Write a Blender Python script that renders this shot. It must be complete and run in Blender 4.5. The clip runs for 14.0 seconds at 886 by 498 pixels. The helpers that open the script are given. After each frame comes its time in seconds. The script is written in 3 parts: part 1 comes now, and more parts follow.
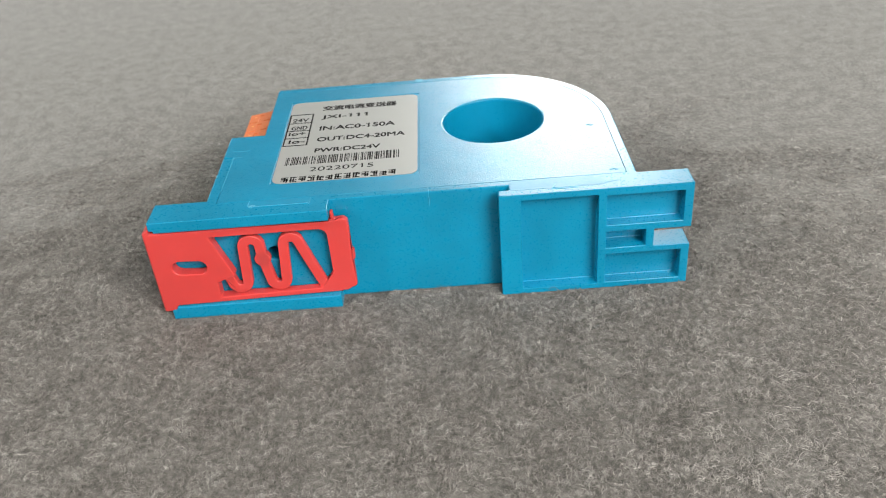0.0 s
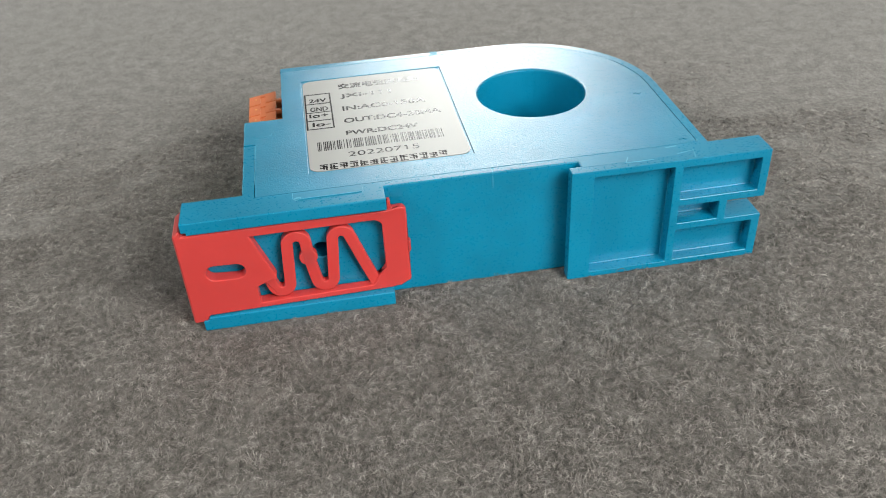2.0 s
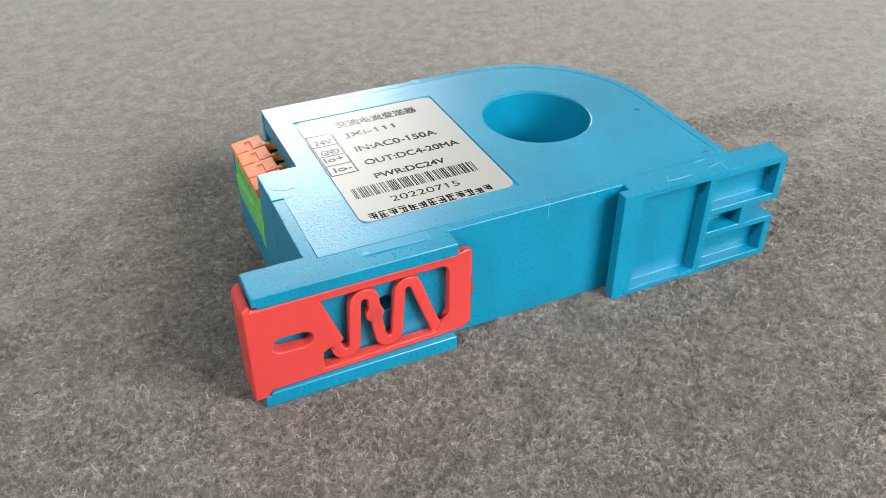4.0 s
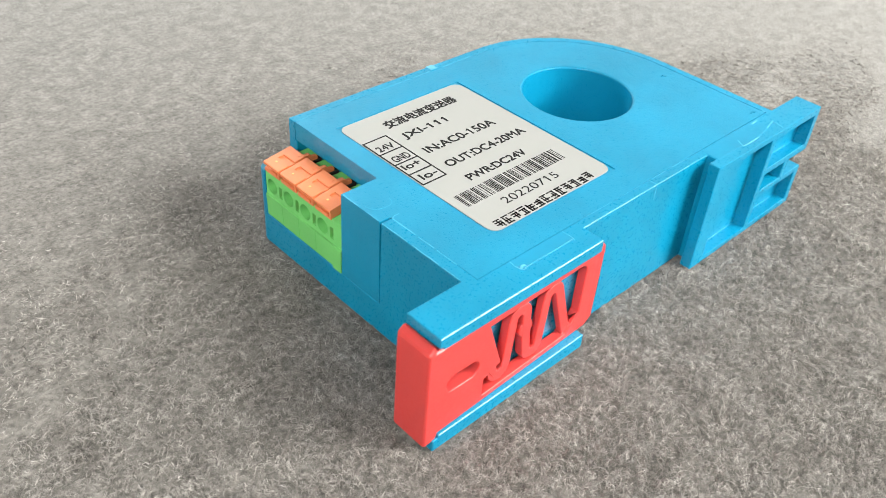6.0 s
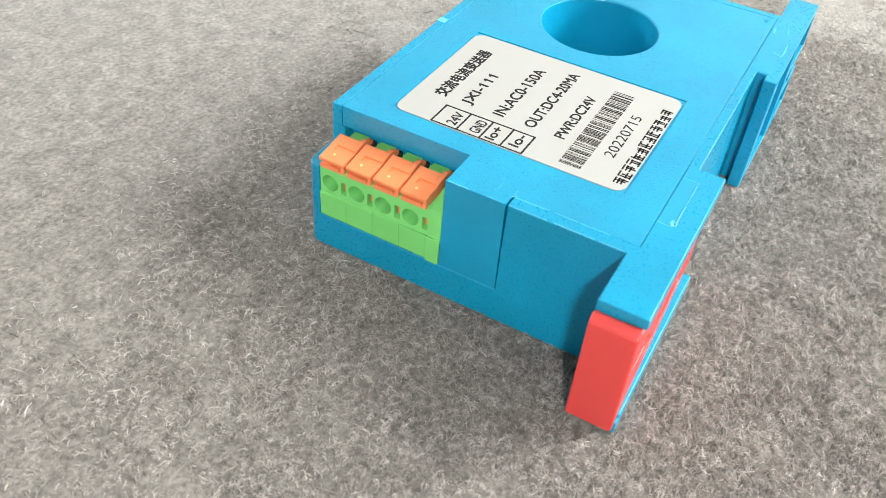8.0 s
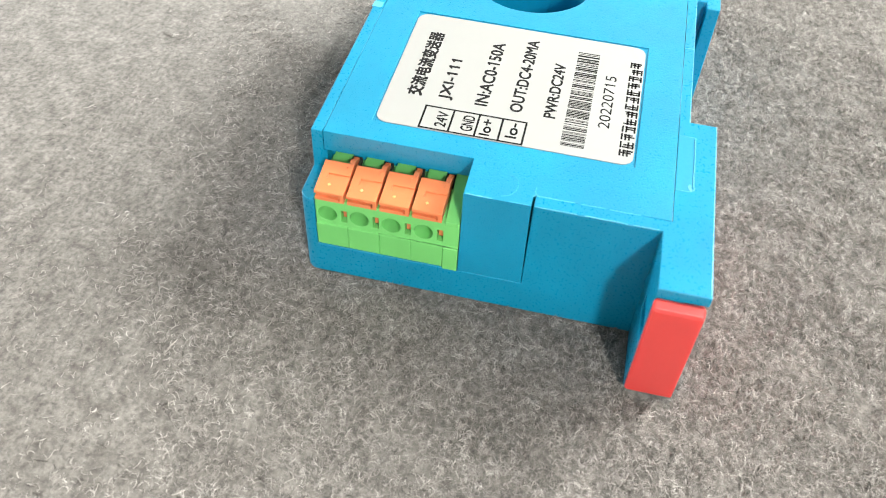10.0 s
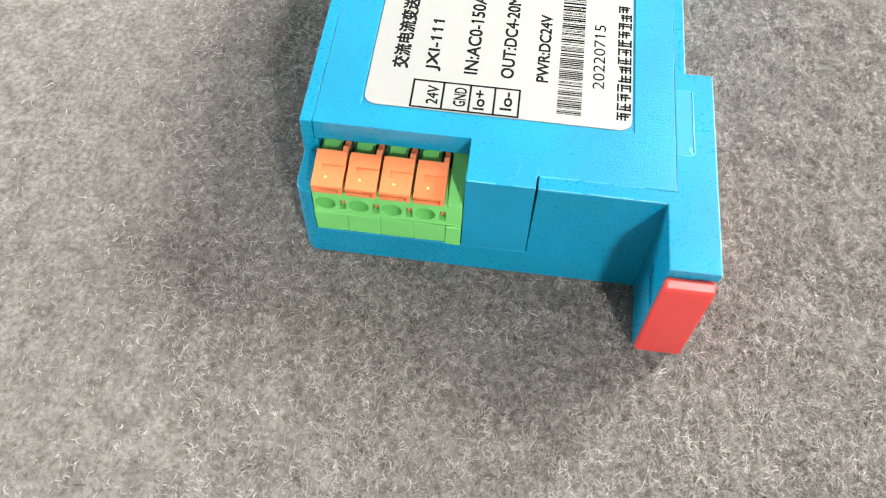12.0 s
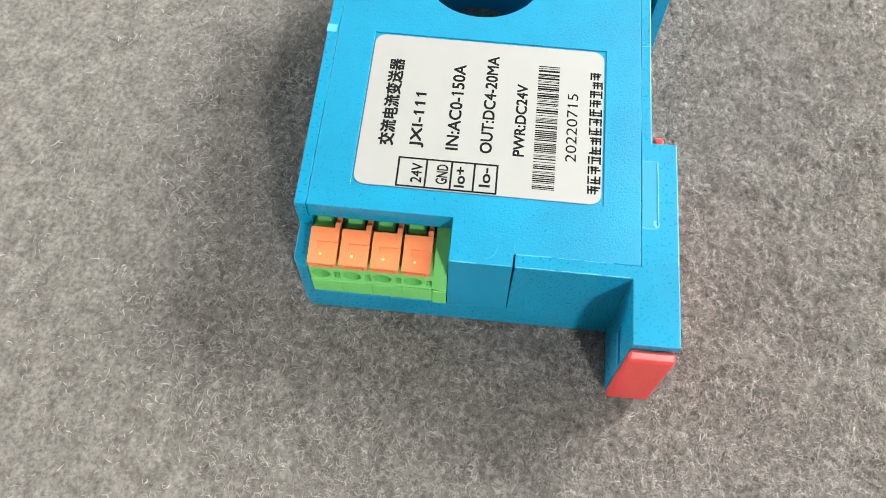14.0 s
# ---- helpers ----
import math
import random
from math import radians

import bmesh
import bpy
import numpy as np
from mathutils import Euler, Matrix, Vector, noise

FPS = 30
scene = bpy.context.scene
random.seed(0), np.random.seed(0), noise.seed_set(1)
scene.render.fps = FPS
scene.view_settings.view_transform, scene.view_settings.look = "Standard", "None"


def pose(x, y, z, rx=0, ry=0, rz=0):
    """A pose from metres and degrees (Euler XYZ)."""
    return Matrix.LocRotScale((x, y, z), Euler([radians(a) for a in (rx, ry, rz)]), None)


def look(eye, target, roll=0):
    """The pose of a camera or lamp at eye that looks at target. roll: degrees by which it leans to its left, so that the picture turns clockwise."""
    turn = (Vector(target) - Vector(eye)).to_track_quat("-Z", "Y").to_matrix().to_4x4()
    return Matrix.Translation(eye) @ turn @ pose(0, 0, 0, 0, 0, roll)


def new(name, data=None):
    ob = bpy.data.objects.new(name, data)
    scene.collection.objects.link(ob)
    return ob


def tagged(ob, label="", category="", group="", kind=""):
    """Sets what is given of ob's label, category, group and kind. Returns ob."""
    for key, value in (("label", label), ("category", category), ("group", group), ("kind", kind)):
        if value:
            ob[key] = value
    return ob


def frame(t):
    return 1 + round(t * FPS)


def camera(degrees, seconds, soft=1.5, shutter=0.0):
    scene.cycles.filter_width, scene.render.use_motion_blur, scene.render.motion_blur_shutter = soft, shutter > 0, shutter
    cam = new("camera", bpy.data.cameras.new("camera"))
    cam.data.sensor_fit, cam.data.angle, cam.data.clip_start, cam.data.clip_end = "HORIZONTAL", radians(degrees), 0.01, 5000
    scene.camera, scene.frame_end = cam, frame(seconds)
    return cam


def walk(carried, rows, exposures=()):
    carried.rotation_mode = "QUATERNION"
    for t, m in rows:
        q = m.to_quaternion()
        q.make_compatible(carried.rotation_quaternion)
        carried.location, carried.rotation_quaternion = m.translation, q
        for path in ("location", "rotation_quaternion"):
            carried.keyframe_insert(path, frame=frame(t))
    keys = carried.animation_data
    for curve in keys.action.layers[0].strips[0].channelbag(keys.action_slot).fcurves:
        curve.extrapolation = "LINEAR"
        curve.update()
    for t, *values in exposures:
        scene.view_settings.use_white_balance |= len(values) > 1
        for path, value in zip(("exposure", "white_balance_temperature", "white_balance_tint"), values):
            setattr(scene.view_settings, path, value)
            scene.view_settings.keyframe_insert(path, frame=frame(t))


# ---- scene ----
U = 0.00095          # metres per drawing unit; all parts below are drawn in these units

# seconds, place in metres, then yaw, pitch and roll in degrees
PATH = [
    (0.0, 0.05072, -0.15140, 0.10951, 1.501, -33.710, -5.162),
    (0.5, 0.04341, -0.14608, 0.10709, -0.237, -34.039, -4.461),
    (1.0, 0.03474, -0.14252, 0.10721, -2.269, -34.518, -3.895),
    (1.5, 0.02574, -0.13986, 0.10616, -4.683, -34.950, -3.516),
    (2.0, 0.01692, -0.13470, 0.10418, -7.803, -35.605, -3.197),
    (2.5, 0.00842, -0.13046, 0.10550, -11.621, -35.919, -2.614),
    (2.7, 0.00603, -0.12818, 0.10745, -12.827, -36.186, -2.537),
    (4.8, -0.04982, -0.10010, 0.11007, -33.730, -36.869, 2.529),
    (5.0, -0.05416, -0.09619, 0.11154, -35.868, -37.348, 3.106),
    (5.5, -0.06379, -0.07908, 0.11036, -41.221, -37.543, 3.975),
    (6.0, -0.07218, -0.06445, 0.10626, -46.074, -38.245, 4.606),
    (6.5, -0.08113, -0.04740, 0.10377, -50.605, -39.131, 5.098),
    (7.0, -0.08771, -0.03561, 0.10140, -55.136, -40.079, 5.452),
    (7.5, -0.08761, -0.02615, 0.10173, -59.840, -41.155, 5.741),
    (8.0, -0.09159, -0.01534, 0.10218, -64.289, -42.095, 5.386),
    (8.2, -0.09111, -0.01386, 0.10416, -65.546, -42.902, 5.132),
    (10.3, -0.08763, 0.01911, 0.11144, -81.685, -49.302, 3.418),
    (10.5, -0.08787, 0.02038, 0.11117, -82.333, -50.277, 3.047),
    (11.0, -0.08472, 0.02289, 0.11347, -83.473, -52.827, 2.534),
    (11.5, -0.07731, 0.02326, 0.11820, -84.428, -55.851, 2.347),
    (12.0, -0.07171, 0.02617, 0.12332, -85.210, -58.764, 2.527),
    (12.5, -0.06778, 0.02754, 0.12517, -85.273, -60.955, 2.184),
    (13.0, -0.05890, 0.02688, 0.13424, -85.137, -62.526, 1.565),
    (13.5, -0.05598, 0.02729, 0.14363, -84.736, -63.566, 0.864),
    (14.0, -0.05607, 0.02605, 0.14535, -85.691, -64.412, 1.497),
]


def aimed(x, y, z, yaw, pitch, roll):
    a, b = radians(yaw), radians(pitch)
    way = Vector((-math.sin(a) * math.cos(b), math.cos(a) * math.cos(b), math.sin(b)))
    eye = Vector((x, y, z))
    return look(eye, eye + way, roll)


cam = camera(54.1, 14.0, soft=0.75)
cam.data.dof.use_dof = True
cam.data.dof.focus_distance = 0.159
cam.data.dof.aperture_fstop = 40.0
walk(cam, [(r[0], aimed(*r[1:])) for r in PATH],
     exposures=[(0.0, -0.9), (1.5, -1.14), (2.7, -1.22), (4.8, -0.36), (6.5, -0.13), (8.2, 0.12), (10.3, 0.24), (12.0, 0.22), (13.2, 0.02), (14.0, -0.02)])

# ---- light ----
world = bpy.data.worlds.new("sky")
scene.world = world
world.use_nodes = True
wn = world.node_tree.nodes
sky = wn.new("ShaderNodeTexSky")
sky.sky_type = "NISHITA"
sky.sun_disc = False
sky.sun_elevation = radians(40)
sky.sun_rotation = radians(200)
world.node_tree.links.new(sky.outputs[0], wn["Background"].inputs[0])
wn["Background"].inputs[1].default_value = 0.1


def unseen_light(name, place, target, wide, high, watts, colour):
    lamp = bpy.data.lights.new(name, "AREA")
    lamp.shape, lamp.size, lamp.size_y, lamp.energy, lamp.color = "RECTANGLE", wide, high, watts, colour
    ob = new(name, lamp)
    ob.matrix_world = look(place, target)
    return ob


# added fill with no known source, brightens the south-east felt and front faces
unseen_light("unseen_light", (0.34, -0.42, 0.36), (0.05, -0.02, 0.0), 0.33, 0.30, 11.3, (1.0, 1.0, 0.95))
# added fixed key, stands in for the torch carried beside the lens
unseen_light("unseen_light", (-0.55, -0.25, 0.49), (0.0, 0.0, 0.0), 0.06, 0.06, 5.0, (1.0, 1.0, 0.95))
# north window out of view, mirrored in the cover and label
unseen_light("unseen_light", (0.28, 1.27, 0.525), (0.06, 0.0, 0.02), 0.36, 0.21, 15.5, (0.98, 1.0, 0.97))


# ---- materials ----
def material(name):
    m = bpy.data.materials.new(name)
    m.use_nodes = True
    return m, m.node_tree.nodes, m.node_tree.links, m.node_tree.nodes["Principled BSDF"]


def ramp(n, l, fac, stops):
    r = n.new("ShaderNodeValToRGB")
    e = r.color_ramp.elements
    e[0].position, e[0].color = stops[0][0], (*stops[0][1], 1)
    e[1].position, e[1].color = stops[-1][0], (*stops[-1][1], 1)
    for p, c in stops[1:-1]:
        e.new(p).color = (*c, 1)
    l.new(fac, r.inputs[0])
    return r.outputs[0]


def noise_tex(n, l, scale, detail=3.0, rough=0.55, coords=None):
    t = n.new("ShaderNodeTexNoise")
    t.inputs["Scale"].default_value = scale
    t.inputs["Detail"].default_value = detail
    t.inputs["Roughness"].default_value = rough
    if coords:
        l.new(coords, t.inputs["Vector"])
    return t.outputs["Fac"]


def shade(c, k):
    return tuple(min(1.0, v * k) for v in c)


def plastic(name, colour, rough, grain=2200.0, bump=0.12, blotch=0.12, subsurface=0.0, gloss=0.5):
    """Moulded plastic: slight blotches in the colour, fine spark-eroded grain in gloss and relief."""
    m, n, l, b = material(name)
    co = n.new("ShaderNodeNewGeometry").outputs["Position"]
    big = noise_tex(n, l, 55.0, 4.0, 0.6, co)
    l.new(ramp(n, l, big, [(0.3, shade(colour, 1 - blotch)), (0.7, shade(colour, 1 + blotch))]), b.inputs["Base Color"])
    fine = noise_tex(n, l, grain, 2.0, 0.5, co)
    mixed = n.new("ShaderNodeMath")
    mixed.operation = "MULTIPLY_ADD"
    l.new(fine, mixed.inputs[0])
    mixed.inputs[1].default_value, mixed.inputs[2].default_value = 0.22, rough - 0.11
    l.new(mixed.outputs[0], b.inputs["Roughness"])
    bp = n.new("ShaderNodeBump")
    bp.inputs["Strength"].default_value, bp.inputs["Distance"].default_value = bump, 0.0001
    l.new(fine, bp.inputs["Height"])
    l.new(bp.outputs[0], b.inputs["Normal"])
    b.inputs["IOR"].default_value = 1.5
    b.inputs["Specular IOR Level"].default_value = gloss
    if subsurface:
        b.inputs["Subsurface Weight"].default_value = subsurface
        b.inputs["Subsurface Radius"].default_value = (0.002, 0.0008, 0.0005)
        b.inputs["Subsurface Scale"].default_value = 1.0
    return m


def plain(name, colour, rough, metal=0.0, spread=0.07, gloss=0.5):
    m, n, l, b = material(name)
    co = n.new("ShaderNodeNewGeometry").outputs["Position"]
    l.new(ramp(n, l, noise_tex(n, l, 300.0, 3.0, 0.6, co), [(0.3, shade(colour, 1 - spread)), (0.7, shade(colour, 1 + spread))]), b.inputs["Base Color"])
    b.inputs["Roughness"].default_value, b.inputs["Metallic"].default_value = rough, metal
    b.inputs["Specular IOR Level"].default_value = gloss
    return m


BLUE = plastic("blue_plastic", (0.0008, 0.222, 0.388), 0.30, gloss=0.6)
BLUE_SMOOTH = plastic("smooth_blue_plastic", (0.0008, 0.222, 0.388), 0.38, 1500.0, 0.25, gloss=0.7)
BLUE_COVER = plastic("blue_grained_plastic", (0.0008, 0.222, 0.388), 0.31, 3600.0, 0.55, gloss=0.76)
RED = plastic("red_plastic", (0.61, 0.056, 0.053), 0.36, 1800.0, 0.06, 0.06, 0.3)
GREEN = plastic("green_plastic", (0.16, 0.53, 0.145), 0.45, 1800.0, 0.06, 0.06)
ORANGE = plastic("orange_plastic", (0.74, 0.21, 0.082), 0.4, 1800.0, 0.06, 0.06, 0.1)
PALE = plain("gate_mark_highlight", (0.92, 0.50, 0.20), 0.4)
DARK = plain("gap_shade", (0.02, 0.022, 0.02), 0.5)
SCUFF = plain("pale_scuffed_plastic", (0.10, 0.39, 0.56), 0.55)
PAPER = plain("white_label_film", (0.322, 0.324, 0.313), 0.42, 0.0, 0.012, 1.0)
INK = plain("black_print", (0.012, 0.012, 0.013), 0.25, 0.0, 0.07, 0.25)
LINT = plain("pale_lint", (0.075, 0.36, 0.53), 0.6)
WALL = plain("grey_wall_paint", (0.48, 0.475, 0.46), 0.8)


def mottle(n, l, co, wide, small, spread=150.0):
    """Light and dark tufts of matted wool: blotches some millimetres wide, broken up by finer ones."""
    tufts = ramp(n, l, noise_tex(n, l, spread, 3.0, 0.5, co), [(0.34, shade((1, 0.985, 0.975), wide[0])), (0.66, shade((1, 0.99, 0.98), wide[1]))])
    wisps = ramp(n, l, noise_tex(n, l, 780.0, 3.0, 0.6, co), [(0.34, shade((1, 0.985, 0.975), small[0])), (0.66, shade((1, 0.99, 0.98), small[1]))])
    return times(n, l, tufts, wisps)


def times(n, l, a, b):
    mul = n.new("ShaderNodeMixRGB")
    mul.blend_type = "MULTIPLY"
    mul.inputs[0].default_value = 1.0
    l.new(a, mul.inputs[1])
    l.new(b, mul.inputs[2])
    return mul.outputs[0]


def felt_material():
    m, n, l, b = material("grey_felt")
    co = n.new("ShaderNodeNewGeometry").outputs["Position"]
    fine = noise_tex(n, l, 1000.0, 4.0, 0.7, co)
    grain = ramp(n, l, fine, [(0.34, (0.13, 0.122, 0.113)), (0.68, (0.305, 0.286, 0.263))])
    l.new(times(n, l, grain, mottle(n, l, co, (0.66, 1.28), (0.84, 1.14), 230.0)), b.inputs["Base Color"])
    b.inputs["Roughness"].default_value = 0.95
    b.inputs["Specular IOR Level"].default_value = 0.1
    b.inputs["Sheen Weight"].default_value = 0.6
    b.inputs["Sheen Roughness"].default_value = 0.4
    bp = n.new("ShaderNodeBump")
    bp.inputs["Strength"].default_value, bp.inputs["Distance"].default_value = 0.4, 0.0005
    l.new(fine, bp.inputs["Height"])
    l.new(bp.outputs[0], b.inputs["Normal"])
    return m


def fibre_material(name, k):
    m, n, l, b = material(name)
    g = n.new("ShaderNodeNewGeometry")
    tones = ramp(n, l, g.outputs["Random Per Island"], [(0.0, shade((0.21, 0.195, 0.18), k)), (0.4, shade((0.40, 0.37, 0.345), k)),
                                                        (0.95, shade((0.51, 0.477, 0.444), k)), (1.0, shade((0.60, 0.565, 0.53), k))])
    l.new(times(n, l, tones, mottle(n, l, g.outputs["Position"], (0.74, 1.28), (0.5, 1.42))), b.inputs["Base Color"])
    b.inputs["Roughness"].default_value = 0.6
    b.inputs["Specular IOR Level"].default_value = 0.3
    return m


# second fibre copy is darker: shade between the hairs put into its colour
FELT, FIBRE, SHADED_FIBRE = felt_material(), fibre_material("felt_fibre", 1.05), fibre_material("shaded_mat_fibre", 0.72)


# ---- building helpers ----
def solid(points, lo, hi, axis="z"):
    """A prism: a closed outline in two axes, drawn from lo to hi along the third."""
    bm = bmesh.new()
    def put(p, h):
        a, b = p
        return {"z": (a, b, h), "y": (a, h, b), "x": (h, a, b)}[axis]
    low = [bm.verts.new(put(p, lo)) for p in points]
    top = [bm.verts.new(put(p, hi)) for p in points]
    bm.faces.new(low)
    bm.faces.new(top)
    k = len(points)
    for i in range(k):
        bm.faces.new((low[i], low[(i + 1) % k], top[(i + 1) % k], top[i]))
    bmesh.ops.recalc_face_normals(bm, faces=bm.faces)
    return bm


def block(x0, x1, y0, y1, z0, z1):
    return solid([(x0, y0), (x1, y0), (x1, y1), (x0, y1)], z0, z1)


def ring(cx, cy, r, k=64):
    return [(cx + r * math.cos(2 * math.pi * i / k), cy + r * math.sin(2 * math.pi * i / k)) for i in range(k)]


def arc(cx, cy, r, a0, a1, k=10):
    return [(cx + r * math.cos(radians(a0 + (a1 - a0) * i / k)), cy + r * math.sin(radians(a0 + (a1 - a0) * i / k))) for i in range(k + 1)]


def rounded(x0, x1, y0, y1, r, k=6):
    return (arc(x1 - r, y0 + r, r, -90, 0, k) + arc(x1 - r, y1 - r, r, 0, 90, k)
            + arc(x0 + r, y1 - r, r, 90, 180, k) + arc(x0 + r, y0 + r, r, 180, 270, k))


def ribbon(path, r):
    """The outline of a stroke of half-width r along a path."""
    p = [Vector(q) for q in path]
    left, right = [], []
    for i, q in enumerate(p):
        d = (p[min(i + 1, len(p) - 1)] - p[max(i - 1, 0)]).normalized()
        nrm = Vector((-d.y, d.x))
        left.append(tuple(q + nrm * r))
        right.append(tuple(q - nrm * r))
    return left + right[::-1]


def smooth_path(pts, k=6):
    """A Catmull-Rom curve through the points."""
    p = [Vector(q) for q in pts]
    p = [2 * p[0] - p[1]] + p + [2 * p[-1] - p[-2]]
    out = []
    for i in range(1, len(p) - 2):
        for j in range(k):
            t = j / k
            out.append(tuple(0.5 * (2 * p[i] + (p[i + 1] - p[i - 1]) * t + (2 * p[i - 1] - 5 * p[i] + 4 * p[i + 1] - p[i + 2]) * t * t
                                    + (3 * p[i] - p[i - 1] - 3 * p[i + 1] + p[i + 2]) * t ** 3)))
    return out + [tuple(p[-2])]


def to_mesh(bm, name):
    me = bpy.data.meshes.new(name)
    bm.to_mesh(me)
    bm.free()
    return me


def carved(name, first, adds=(), cuts=(), bevel=0.2, segments=2):
    """One mesh from solids joined and cut, with softened edges."""
    base = new(name, to_mesh(first, name))
    tools = []
    for op, group in (("UNION", adds), ("DIFFERENCE", cuts)):
        for bm in group:
            t = new("tool", to_mesh(bm, "tool"))
            tools.append(t)
            mod = base.modifiers.new("cut", "BOOLEAN")
            mod.operation, mod.object, mod.solver = op, t, "EXACT"
    if bevel:
        mod = base.modifiers.new("soft", "BEVEL")
        mod.width, mod.segments, mod.limit_method, mod.angle_limit = bevel, segments, "ANGLE", radians(35)
        mod.use_clamp_overlap = False
        mod.harden_normals = False
    deps = bpy.context.evaluated_depsgraph_get()
    me = bpy.data.meshes.new_from_object(base.evaluated_get(deps))
    for o in [base] + tools:
        old = o.data
        bpy.data.objects.remove(o)
        bpy.data.meshes.remove(old)
    bm = bmesh.new()
    bm.from_mesh(me)
    bmesh.ops.remove_doubles(bm, verts=bm.verts, dist=0.002)
    bmesh.ops.dissolve_degenerate(bm, edges=bm.edges, dist=0.001)
    bm.to_mesh(me)
    bm.free()
    return me


def part(name, shape, mat, parent, label=""):
    """Links a mesh or bmesh as one object under a thing or a part."""
    me = to_mesh(shape, name) if isinstance(shape, bmesh.types.BMesh) else shape
    me.name = name
    me.materials.clear()
    me.materials.append(mat)
    for p in me.polygons:
        p.use_smooth = True
    me.set_sharp_from_angle(angle=radians(32))
    ob = new(name, me)
    ob.parent = parent
    if len(me.polygons) > 60:
        flat = ob.modifiers.new("even_faces", "WEIGHTED_NORMAL")
        flat.mode, flat.weight, flat.keep_sharp = "FACE_AREA", 100, True
    return tagged(ob, label)


def plain_box(name, x0, x1, y0, y1, z0, z1, mat, label, category):
    ob = new(name, to_mesh(block(x0, x1, y0, y1, z0, z1), name))
    ob.data.materials.append(mat)
    return tagged(ob, label, category, kind="structure")


# ---- room ----
R, RH = 1.5, 2.2
felt_bm = bmesh.new()
STEP = 96
for j in range(STEP + 1):
    for i in range(STEP + 1):
        fx, fy = (i / STEP * 2 - 1), (j / STEP * 2 - 1)
        x, y = min(max(0.04 + R * fx * abs(fx) ** 0.7, -0.62), 0.66), min(max(0.04 + R * fy * abs(fy) ** 0.7, -0.50), 1.36)
        lift = 0.0005 * noise.noise(Vector((x * 60, y * 60, 0))) * (0 if -0.02 < x < 0.1 and -0.02 < y < 0.07 else 1)
        felt_bm.verts.new((x, y, min(lift, 0.0002) - 0.0001))
felt_bm.verts.ensure_lookup_table()
for j in range(STEP):
    for i in range(STEP):
        a = j * (STEP + 1) + i
        felt_bm.faces.new([felt_bm.verts[k] for k in (a, a + 1, a + STEP + 2, a + STEP + 1)])
floor = new("floor", to_mesh(felt_bm, "floor"))
floor.data.materials.append(FELT)
for p in floor.data.polygons:
    p.use_smooth = True
tagged(floor, "grey mottled wool felt sheet with a fuzzy surface", "felt", kind="structure")


def wall_with_opening(name, along, at, thick, lo, hi, wx0, wx1, wz0, wz1):
    """An unseen wall along x (or y) with one opening through it, at a lamp."""
    bm = bmesh.new()
    spans = [(lo, wx0, 0, RH), (wx1, hi, 0, RH), (wx0, wx1, 0, wz0), (wx0, wx1, wz1, RH)]
    for a0, a1, z0, z1 in spans:
        o = block(a0, a1, at, at + thick, z0, z1) if along == "x" else block(at, at + thick, a0, a1, z0, z1)
        tmp = to_mesh(o, "tmp")
        bm.from_mesh(tmp)
        bpy.data.meshes.remove(tmp)
    ob = new(name, to_mesh(bm, name))
    ob.data.materials.append(WALL)
    return tagged(ob, "unseen plain grey wall with an opening at a lamp", "wall", kind="structure")


# walls and ceiling are unseen, added to close the room and bounce light
wall_with_opening("wall_north", "x", 1.30, 0.12, -0.70, 0.72, 0.08, 0.48, 0.40, 0.65)
# south and west walls stand where the added fill and key need openings
wall_with_opening("wall_south", "x", -0.57, 0.12, -0.70, 0.72, 0.14, 0.54, 0.18, 0.54)
wall_with_opening("wall_west", "y", -0.70, 0.12, -0.45, 1.30, -0.32, -0.18, 0.42, 0.56)
plain_box("wall_east", 0.60, 0.72, -0.45, 1.30, 0, RH, WALL, "unseen plain grey wall closing the room", "wall")
plain_box("ceiling", -0.70, 0.72, -0.57, 1.42, RH, RH + 0.1, WALL, "unseen plain grey ceiling closing the room", "ceiling")

# ---- the current transmitter ----
H = 25.0
device = tagged(new("current_transmitter"), "blue plastic rail-mount current transmitter lying flat on grey felt", "current transmitter")
device.scale = (U, U, U)


# cover plate set into the rim of the housing
def cover_outline(d):
    return ([(2.3 + d, -0.4 + d), (89 - d, -0.4 + d), (89 - d, 27.8)] + arc(61, 27.8, 28 - d, 3, 87, 28)
            + [(61, 55.8 - d), (8 + d, 55.8 - d), (8 + d, 31 - d), (-2 + d, 31 - d), (-2 + d, 20.2 + d), (2.3 + d, 20.2 + d)])


